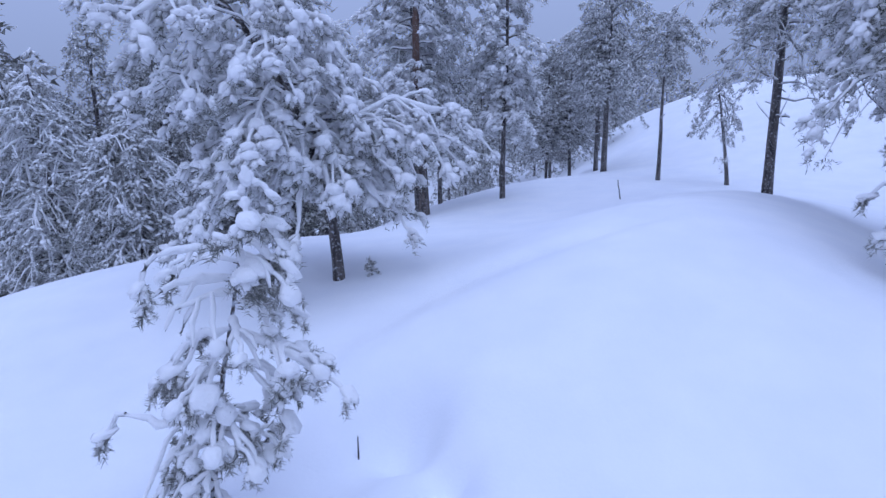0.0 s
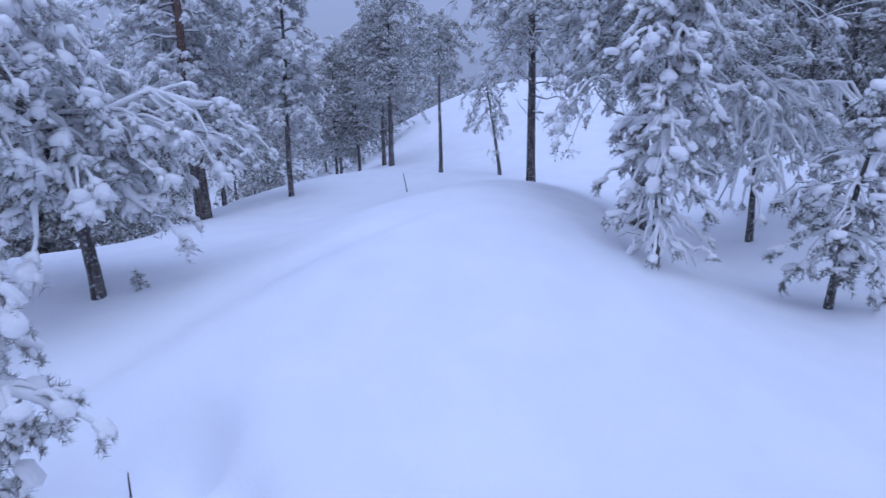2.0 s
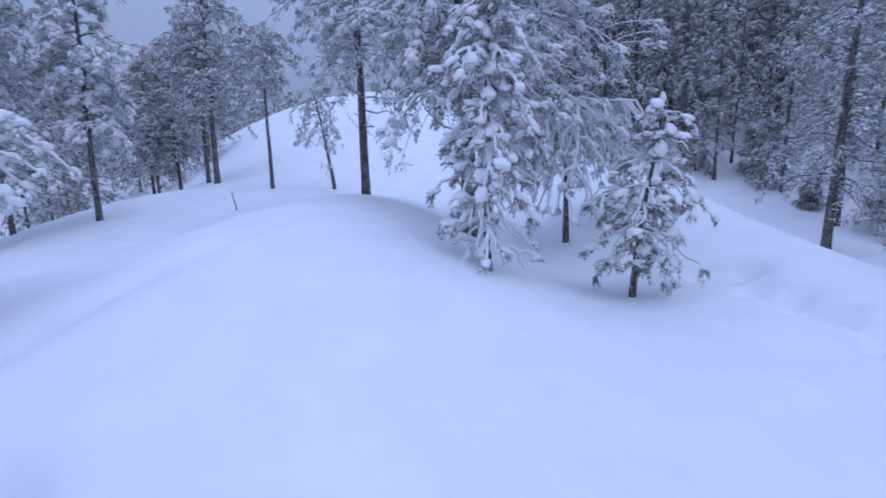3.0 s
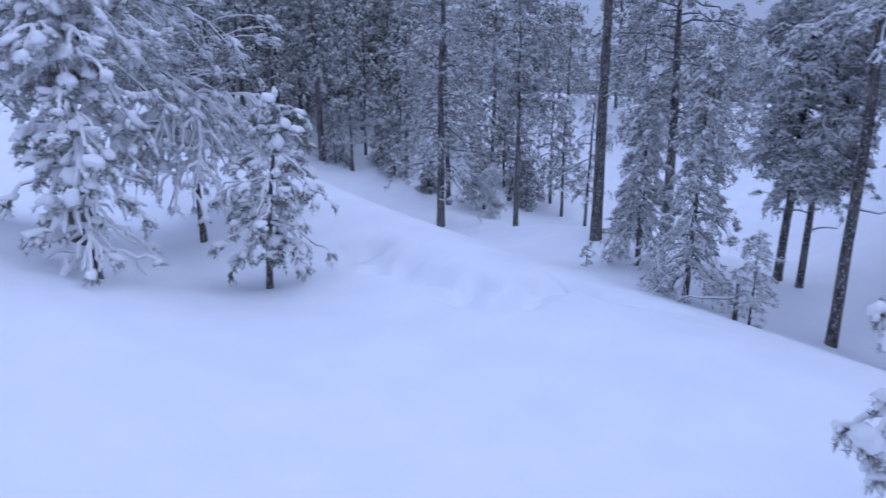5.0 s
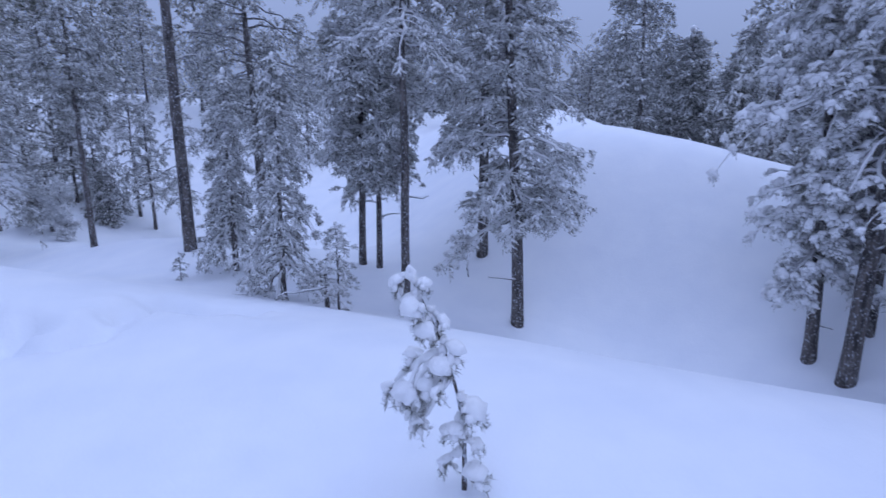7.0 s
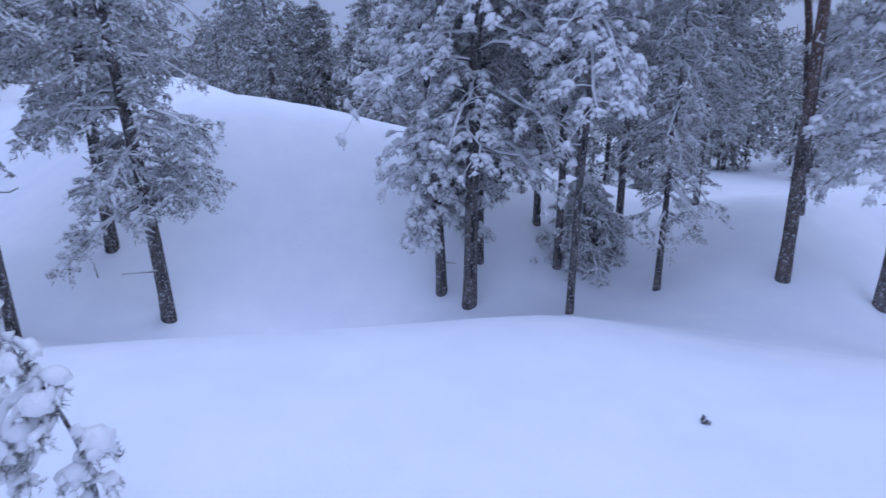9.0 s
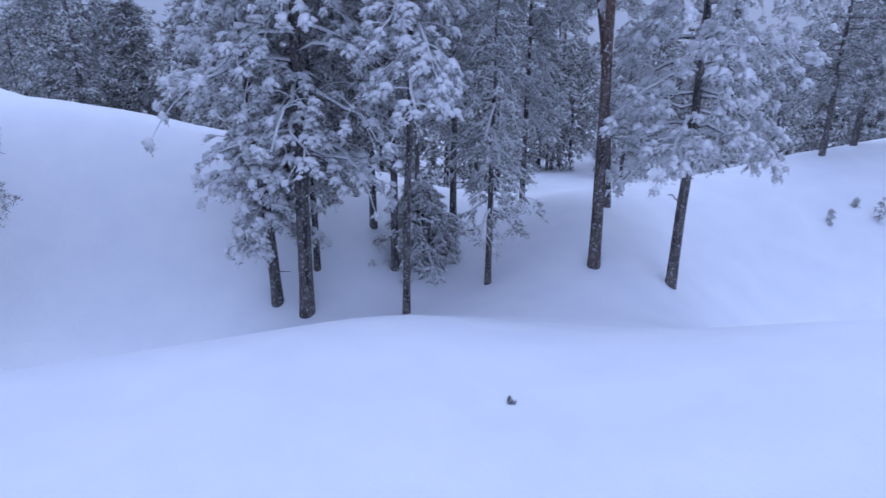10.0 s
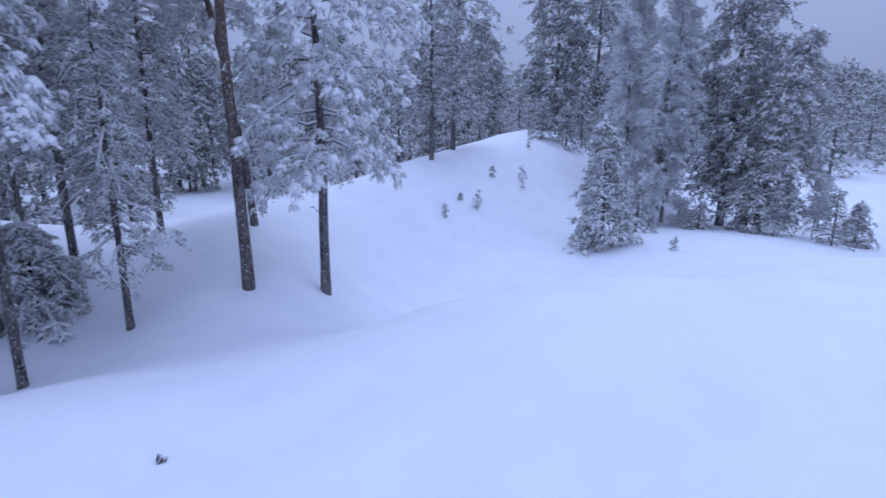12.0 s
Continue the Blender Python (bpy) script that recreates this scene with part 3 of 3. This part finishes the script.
tree("young_pine", "slender young pine with branches drooping to the snow", 2.59, 3.32, 2.2, 0.036, 0.05, 0.38, 14, lod=0, shape="young", limbs=52, whorls=11, size=0.115,
     snow=1.0, droop=0.75, rise=(0.15, 0.7), split=True, load=1.0, twigs=5, per=1, leaf=NEEDLES_GREY, bare=0.35, sleeve=2.4, gaps=0.2)
tree("umbrella_pine", "low pine with arching snow-covered limbs like an umbrella", 4.88, 5.07, 1.72, 0.045, 0.84, 0.95, 15, lod=0, shape="umbrella", limbs=24, size=0.14,
     snow=1.0, droop=1.35, rise=(0.5, 0.65), load=1.0, twigs=9, per=1, split=True, sleeve=2.6, leaf=NEEDLES_GREY, kind="laden")
# a low dome of arching limbs, one bough reaching out sideways, and a crown that leans the other way
BOUGHS = [(0.3 + 0.06 * (i % 3), 8 + 22.5 * i, 0.62 + (0.26 if 5 <= i <= 11 else 0.0), 0.5, 1.05, 1) for i in range(16)]
BOUGHS += [(0.41, 12, 1.2, 0.3, 0.25, 1), (0.38, -8, 1.05, 0.3, 0.35, 1), (0.44, 30, 0.9, 0.3, 0.4, 1)]
BOUGHS += [(0.46 + 0.51 * k / 34, (137.5 * k) % 360, (0.5 + 0.38 * math.sin(math.pi * (0.25 + 0.7 * k / 34))) * (0.8 + 0.1 * (k % 4)), 0.25 + 0.01 * k, 0.6, 1) for k in range(34)]
tree("snow_laden_pine", "leaning pine with wide limbs buried in snow", -1.51, 3.84, 3.1, 0.05, 0.17, 0.85, 36, lod=0, size=0.15,
     snow=1.0, droop=0.6, lean=(-1.7, 0.1), bow=0.9, load=1.15, twigs=3.0, per=2, ends=0.5, split=True, sleeve=1.6, leaf=NEEDLES_GREY, plan=BOUGHS, kind="laden")
tall(3.51, 5.16, 5.4, 0.1, 0.36, 1.6, 17, limbs=64, size=0.16, snow=0.85, leaf=NEEDLES, twigs=17, per=2, droop=0.38, rise=(-0.1, 0.5), kind="laden", load=0.9, sleeve=1.0, skirt=-35, split=True, label="broad dark pine with long sagging snowy limbs")

# ---- pines on the knoll ahead ----
tall(-1.77, 9.18, 6.5, 0.095, 0.2, 1.1, 21, split=True, bark=BARK_WARM, limbs=48, label="tall pine with a reddish trunk and full frosted crown", kind="laden")
tall(-2.02, 9.84, 6.0, 0.05, 0.35, 0.8, 22, kind="laden")
tall(-1.85, 11.48, 4.8, 0.05, 0.25, 0.8, 23, snow=0.95, load=1.4)
tall(-0.44, 9.67, 4.7, 0.052, 0.28, 0.75, 24, split=True, lean=(0.15, 0), kind="laden")
tall(1.79, 13.74, 4.4, 0.075, 0.44, 0.95, 25, snow=0.95, load=1.4)
tall(1.72, 14.86, 4.0, 0.06, 0.42, 0.8, 26, snow=0.95, load=1.4)
tall(2.53, 11.27, 3.0, 0.045, 0.66, 0.7, 27, shape="umbrella", limbs=20, snow=0.95, load=1.4)
tree("bent_pine", "small bent pine with a drooping snowy head", 3.62, 10.66, 2.0, 0.04, 0.62, 0.5, 28, shape="umbrella", limbs=16, size=0.1, droop=1.5, lean=(-0.4, 0), leaf=NEEDLES_FROST)
tall(3.10, 7.45, 5.5, 0.068, 0.36, 1.2, 29, dead=14, droop=0.6, split=True, limbs=56, twigs=12, label="dark-trunked pine with dead lower snags")
tall(1.16, 16.41, 4.0, 0.05, 0.25, 0.8, 30, snow=0.95, load=1.4)
tall(0.50, 16.44, 3.7, 0.05, 0.25, 0.8, 31, snow=0.95, load=1.4)

# ---- pines in the hollow beyond the shoulder ----
tall(13.16, 10.26, 7.0, 0.1, 0.35, 1.2, 41)
tall(10.76, 5.05, 7.0, 0.09, 0.17, 1.15, 42, split=True, limbs=50)
tall(13.0, 6.08, 5.6, 0.07, 0.3, 1.0, 43)
tall(10.03, 3.07, 4.3, 0.052, 0.5, 0.5, 44, leaf=NEEDLES_GREY, split=True, limbs=28, dead=8)
tall(8.80, 1.29, 8.5, 0.09, 0.6, 1.1, 45, split=True, dead=9)
tree("narrow_spruce", "slim young spruce thick with frost", 7.86, 0.50, 2.45, 0.04, 0.14, 0.36, 46, shape="cone", limbs=64, size=0.115, snow=0.9, rise=(-0.2, 0.4), droop=0.8, leaf=NEEDLES_GREY, twigs=6, kind="near")
tree("narrow_spruce", "slim young spruce thick with frost", 6.67, -0.22, 2.55, 0.035, 0.1, 0.4, 47, shape="cone", limbs=70, size=0.105, snow=0.9, rise=(-0.2, 0.4), droop=0.8, leaf=NEEDLES_GREY, twigs=6, split=True)
tall(10.8, 0.57, 5.8, 0.1, 0.4, 1.2, 48, limbs=54, leaf=NEEDLES_DARK)
tall(8.42, -1.11, 4.4, 0.055, 0.34, 0.65, 49, split=True)
tall(8.27, -1.34, 4.0, 0.045, 0.3, 0.6, 50, split=True)
tall(6.73, -1.57, 7.0, 0.055, 0.42, 0.9, 51, limbs=46, split=True)
tall(8.07, -2.76, 6.0, 0.08, 0.3, 0.9, 52, split=True, limbs=38)
tall(6.79, -2.92, 6.5, 0.08, 0.2, 0.85, 53, limbs=66, twigs=15, gaps=0.2, droop=0.38, rise=(0.0, 0.6), size=0.135, lean=(0.19, 0.45), split=True, label="stout pine with a ragged crown hanging low on one side")
tree("frosted_bush", "small young pine white with frost", 5.85, -0.84, 0.85, 0.012, 0.1, 0.15, 54, shape="young", limbs=22, size=0.07, snow=0.9, leaf=NEEDLES_FROST, category="bush", twigs=4, load=0.9)
for i, (px, py, h) in enumerate([(15.25, 4.16, 3.2), (14.66, 3.65, 3.0), (14.2, 2.9, 4.2), (13.35, 5.25, 1.6), (13.29, 9.3, 4.2), (13.94, 7.92, 4.0), (14.49, 9.71, 4.5), (15.4, 5.6, 2.0)]):
    tall(px, py, h, 0.045, 0.22, 0.5, 60 + i, limbs=26, shape="cone" if i % 2 else "round", twigs=6, label="thin young pine in the hollow, furred with frost")

for i, (px, py, h) in enumerate([(13.3, 9.9, 1.5), (14.3, 9.0, 1.2), (13.9, 8.3, 1.7), (13.6, 7.0, 0.8), (15.6, 5.2, 2.3), (14.6, 4.6, 1.3), (9.4, 0.9, 0.9)]):
    tree("small_spruce", "dark little spruce standing among the pine trunks", px, py, h, 0.025, 0.03, 0.34 * h, 190 + i, shape="cone", limbs=34, size=0.16, snow=0.55, rise=(-0.2, 0.4), droop=0.7, twigs=5, leaf=NEEDLES_DARK)

# ---- pines below the far hill ----
tall(5.38, -5.66, 4.2, 0.07, 0.22, 0.6, 71, leaf=NEEDLES_FROST, lean=(0.2, 0.3), limbs=44, split=True, kind="laden")
tall(4.95, -5.71, 7.5, 0.088, 0.24, 1.2, 72, limbs=60, twigs=11, split=True, label="large pine with a scaly trunk and spreading snowy crown", kind="laden")
tall(3.76, -6.01, 6.0, 0.045, 0.42, 0.85, 73, leaf=NEEDLES_FROST, limbs=40, split=True, kind="laden")
tall(4.58, -6.89, 5.5, 0.055, 0.38, 0.8, 74, leaf=NEEDLES_FROST, split=True)
tall(5.30, -6.25, 4.0, 0.045, 0.25, 0.6, 75)
tall(5.23, -7.27, 6.0, 0.055, 0.33, 0.9, 76, leaf=NEEDLES_FROST)
tall(4.52, -8.18, 6.0, 0.055, 0.33, 0.9, 77)
tree("snowy_spruce", "low bushy spruce with snow on its skirts", 4.51, -7.40, 0.98, 0.03, 0.04, 0.58, 78, shape="cone", limbs=60, whorls=7, size=0.13, snow=0.95, load=1.4, rise=(-0.1, 0.3), twigs=7, leaf=NEEDLES_FROST)
tree("narrow_pine", "narrow young pine hung with frosted twigs", 3.31, -7.00, 3.4, 0.042, 0.24, 0.45, 79, shape="round", limbs=52, size=0.12, snow=0.55, rise=(-0.2, 0.5), leaf=NEEDLES_FROST, twigs=6)
tall(4.01, -9.37, 5.5, 0.045, 0.25, 0.7, 80)
tall(2.25, -7.56, 7.5, 0.07, 0.46, 0.95, 81, bark=BARK_WARM, dead=7, split=True, label="tall pine with an orange-barked bare trunk", kind="laden")
tall(2.61, -9.08, 7.0, 0.055, 0.4, 1.0, 82, leaf=NEEDLES_FROST, bark=BARK_WARM, lean=(1.2, 0.0))
tall(1.49, -8.07, 6.0, 0.064, 0.27, 1.15, 83, leaf=NEEDLES_FROST, limbs=56, twigs=13, split=True, label="pine with a dense snow-filled crown", kind="laden")

# ---- knoll with seedlings, and the wood beyond ----
tall(0.20, -13.69, 4.4, 0.055, 0.25, 0.9, 91)
tall(-0.3, -15.2, 4.6, 0.065, 0.25, 1.0, 92)
tree("spruce", "young spruce with snow on each tier", -2.88, -11.48, 2.3, 0.045, 0.02, 0.58, 93, shape="cone", limbs=76, whorls=11, size=0.13, snow=0.9, load=1.25, rise=(-0.1, 0.4), leaf=NEEDLES_GREY, twigs=8, kind="near", droop=0.5)
tree("small_spruce", "small spruce dusted with snow", -3.96, -12.78, 1.0, 0.025, 0.02, 0.4, 94, shape="cone", limbs=26, size=0.09, snow=0.6, rise=(-0.1, 0.4), twigs=5)
tree("small_spruce", "small spruce dusted with snow", -7.54, -12.07, 1.1, 0.025, 0.02, 0.45, 95, shape="cone", limbs=26, size=0.09, snow=0.6, rise=(-0.1, 0.4), twigs=5)
tree("small_spruce", "small spruce dusted with snow", -5.50, -13.34, 0.6, 0.02, 0.02, 0.35, 96, shape="cone", limbs=22, size=0.08, snow=0.6, rise=(-0.1, 0.4), twigs=5)
tall(-6.62, -13.09, 4.1, 0.09, 0.14, 0.85, 97, limbs=70, lean=(-0.6, 0.0), droop=0.8, twigs=14, size=0.18, snow=0.85, leaf=NEEDLES_GREY, label="pine with boughs sagging almost to the snow")
tall(-6.50, -14.41, 6.5, 0.1, 0.17, 0.85, 98, limbs=76, leaf=NEEDLES_DARK, twigs=14, size=0.2, snow=0.75, label="dark pine behind the sagging one")
for i, (px, py, h) in enumerate([(-4.9, -14.4, 5.0), (-5.2, -14.6, 5.6), (-4.5, -15.2, 4.6), (-5.6, -15.9, 5.8), (-4.9, -16.4, 5.2), (-6.3, -17.0, 6.0), (-5.3, -17.6, 6.0)]):
    birch(px, py, h, 0.05, 110 + i, lean=(0.25 * (i % 3 - 1), 0.1), twigs=54, spread=1.25)
for i, (px, py, h) in enumerate([(-0.66, -12.13, 0.33), (-0.04, -11.64, 0.2), (-1.08, -13.54, 0.22), (-1.75, -13.74, 0.45), (-2.4, -16.8, 0.5), (-0.35, -12.21, 0.12), (-3.71, -10.32, 0.2), (7.39, 1.04, 0.3), (-1.24, 3.87, 0.12)]):
    tree("pine_seedling", "tiny pine seedling poking through the snow", px, py, h + 0.03, 0.006, 0.1, 0.02 + 0.13 * h, 130 + i, lod=1, shape="young", limbs=8, size=0.03 + 0.055 * h, snow=0.6, twigs=3, category="seedling", group="seedlings in the snow")
tree("pine_shoot", "dark tip of a buried pine shoot in the snow", 1.37, -3.58, 0.035, 0.004, 0.1, 0.012, 145, lod=0, shape="young", limbs=4, size=0.018, snow=0.1, twigs=3, per=2, category="seedling")

# pines rising from the slope below the knoll's edge
for i, (az, r, h, sp) in enumerate([(43, 10.5, 3.9, 1.0), (39, 11.5, 5.3, 1.1), (34, 12.5, 5.5, 1.05), (29.5, 13.5, 5.5, 1.1), (46, 13.5, 5.4, 1.2), (24, 15.5, 6.4, 1.2), (37, 9.2, 2.3, 0.7)]):
    tall(0.3 - r * math.sin(radians(az)), -0.8 + r * math.cos(radians(az)), h, 0.09, 0.1, sp, 150 + i, limbs=80, twigs=14, per=1, size=0.17, snow=0.7, droop=0.8, gaps=0.05, shape="cone" if i % 2 else "round", leaf=NEEDLES_GREY, label="pine below the edge, grey with frost to its foot")
# spruces and pines behind the far hill and the seedling knoll
for i, (px, py, h, sp, cone) in enumerate([(18.2, -10.1, 7.5, 1.3, 0), (17.5, -11.5, 5.2, 1.0, 1), (17.3, -13.0, 5.5, 1.1, 1), (-6.24, -24.5, 7.2, 1.4, 0), (-4.56, -23.88, 6.0, 1.2, 0), (-1.93, -27.3, 6.3, 1.2, 0)]):
    tall(px, py, h, 0.1, 0.06, sp, 160 + i, limbs=60, twigs=12, size=0.3, snow=0.6, gaps=0.05, shape="cone" if cone else "round", rise=(-0.2, 0.4) if cone else (0, 0.7), leaf=NEEDLES_DARK, dead=0, label="dark conifer with snow on its tiers")
for i, (px, py, h) in enumerate([(-2.6, -20.2, 1.4), (-3.0, -18.3, 1.1), (-3.8, -18.6, 1.2), (-4.5, -19.6, 2.0), (-5.0, -20.6, 1.2), (-1.4, -21.0, 1.3), (-8.4, -12.6, 0.9), (-8.9, -14.5, 1.4)]):
    tree("small_spruce", "small spruce dusted with snow", px, py, h, 0.025, 0.02, 0.38 * h, 170 + i, shape="cone", limbs=30, size=0.13, snow=0.55, rise=(-0.1, 0.4), twigs=5, leaf=NEEDLES_FROST)

# ---- the wood around: a few trees of each kind, planted again and again ----
FAR = dict(lod=2, limbs=38, size=0.45, snow=0.65, twigs=7, per=1, ends=0.3, group="forest")
FARTHER = dict(lod=2, limbs=26, size=0.7, snow=0.7, twigs=5, per=1, ends=0.3, group="forest")
KINDS = [
    tree("forest_pine", "forest pine grey with frost", -9.5, 8.5, 7.0, 0.1, 0.2, 1.2, 201, leaf=NEEDLES_FROST, **FAR),
    tree("forest_pine", "forest pine grey with frost", -8.0, 11.5, 6.5, 0.09, 0.12, 1.15, 202, leaf=NEEDLES_FROST, **FAR),
    tree("forest_pine", "dark forest pine with snow on its boughs", -11.5, 11.0, 7.5, 0.1, 0.15, 1.25, 203, leaf=NEEDLES, **FAR),
    tree("forest_spruce", "pointed spruce powdered with snow", -7.5, 14.0, 7.0, 0.1, 0.05, 1.2, 204, shape="cone", leaf=NEEDLES_DARK, rise=(-0.2, 0.3), **{**FAR, "limbs": 56, "twigs": 4}),
    tree("forest_spruce", "slim spruce powdered with snow", -12.0, 7.0, 5.5, 0.08, 0.05, 0.9, 205, shape="cone", leaf=NEEDLES_FROST, rise=(-0.2, 0.3), **{**FAR, "limbs": 50, "twigs": 4}),
    # farthest kinds: frost-pale needle colour doubles as the haze of distance
    tree("distant_pine", "distant frosted pine, needles paled further for haze", -20, 28, 7.0, 0.1, 0.12, 1.4, 206, leaf=NEEDLES_FROST, **FARTHER),
    tree("distant_spruce", "distant snow-powdered spruce, needles paled for haze", -17, 30, 7.0, 0.1, 0.04, 1.3, 207, shape="cone", leaf=NEEDLES_FROST, rise=(-0.2, 0.3), **{**FARTHER, "limbs": 40, "twigs": 3}),
]


def plant(az, r, rng, kinds, grow):
    a = radians(az)
    x, y = 0.3 - r * math.sin(a), -0.8 + r * math.cos(a)
    k = KINDS[rng.choice(kinds if r < 27 else (5, 5, 6))]
    g = rng.uniform(*grow)
    copy_thing(k, pose(x, y, float(ground(x, y)), 0, 0, rng.uniform(0, 360)) @ Matrix.Diagonal((g, g, g, 1)))


def wood(seed, az, dist, count, kinds=(0, 1, 2, 3, 4), grow=(0.8, 1.1)):
    rng = np.random.default_rng(seed)
    for i in range(count):
        a = az[0] + (az[1] - az[0]) * (i + rng.uniform(0, 1)) / count
        plant(a, dist[0] + (dist[1] - dist[0]) * rng.uniform(0, 1) ** 0.8, rng, kinds, grow)


wood(301, (18, 62), (14, 22), 26, kinds=(0, 1, 1, 4, 2), grow=(0.65, 0.85))
wood(302, (-8, 20), (19, 34), 36, kinds=(0, 1, 4), grow=(0.5, 0.75))
wood(303, (-34, -8), (31, 44), 28, grow=(0.4, 0.65))
wood(304, (-58, -38), (17, 30), 32, grow=(0.65, 0.9), kinds=(0, 2, 2, 3, 4))
wood(311, (-102, -55), (16.5, 23), 14, grow=(0.48, 0.68), kinds=(0, 1, 2))
wood(305, (-104, -58), (23, 38), 40, grow=(0.42, 0.65))
wood(306, (-126, -104), (21, 40), 34, grow=(0.5, 0.72), kinds=(2, 3, 4, 4))
wood(307, (-160, -126), (12, 28), 26, grow=(0.7, 1.0), kinds=(0, 1, 4))
wood(308, (-184, -158), (17, 34), 26, grow=(0.6, 0.9), kinds=(0, 1, 4))
wood(309, (-228, -199), (28, 48), 40, grow=(0.5, 0.8), kinds=(0, 1, 4, 4))
wood(312, (-199, -183), (46, 75), 34, grow=(0.6, 0.95))
wood(310, (0, 360), (40, 70), 150, grow=(0.55, 0.9))


# ---- small dead wood ----
def stick(name, label, x, y, height, r, seed, lean=0.1, arm=0.0, bearing=0.0):
    rng = np.random.default_rng(seed)
    root = new(name)
    root.location = (x, y, float(ground(x, y)))
    tagged(root, label, "dead wood")
    u = np.linspace(0, 1, 6)
    line = np.stack([lean * u * height, 0.3 * lean * u * height, -0.05 + u * (height + 0.05)], 1) + rng.normal(0, 0.02 * height, (6, 3)) * u[:, None]
    g = Geo()
    tubes(g, line[None], (r * (1 - 0.5 * u))[None], 7)
    part("stem", g, BARK, root)
    cap = Geo()
    scatter(cap, BLOBS[1], line[-1:] + np.array([0, 0, 0.3 * r]), np.array([[1.0, 0, 0.05]]), np.array([r * 1.2]), rng, (1, 0.9, 0.8))
    part("snow_cap", cap, SNOW_TREE, root)
    if arm:
        limb = line[3] + np.outer(u * arm, (math.cos(bearing), math.sin(bearing), -0.15)) + rng.normal(0, 0.01, (6, 3))
        g, w = Geo(), Geo()
        tubes(g, limb[None], (0.4 * r * (1 - 0.6 * u))[None], 5)
        tubes(w, limb[None] + np.array([0, 0, 0.3 * r]), (0.4 * r * (1 - 0.5 * u))[None], 5)
        b = part("branch", g, TWIG, root)
        part("snow_cover", w, SNOW_TREE, b)
    return root


stick("dead_stick", "thin dead stick standing in the open snow", 1.44, 8.62, 0.3, 0.012, 1, -0.2)
stick("dead_stick", "short dark twig beside the snowy sapling", -0.80, 1.92, 0.13, 0.006, 2, 0.05)
stick("broken_stump", "broken grey stump with one bare arm", 6.05, -0.72, 0.36, 0.028, 3, 0.05, arm=0.5, bearing=1.4)
stick("dead_stick", "small dark twig in the hollow", 7.7, -2.5, 0.16, 0.008, 4, 0.4, arm=0.1)
stick("fallen_trunk", "dark fallen trunk leaning out of the snow", 14.6, 5.1, 0.5, 0.075, 5, 2.2, arm=0.7, bearing=-0.8)
for i, (px, py) in enumerate([(13.0, 5.3), (12.7, 4.7), (-4.6, -13.8), (-5.3, -13.9), (-7.9, -13.2)]):
    birch(px, py, 1.0 + 0.2 * (i % 3), 0.012, 180 + i, name="frosted_shrub", label="leafless shrub white with hoar frost", twigs=9, spread=0.5)
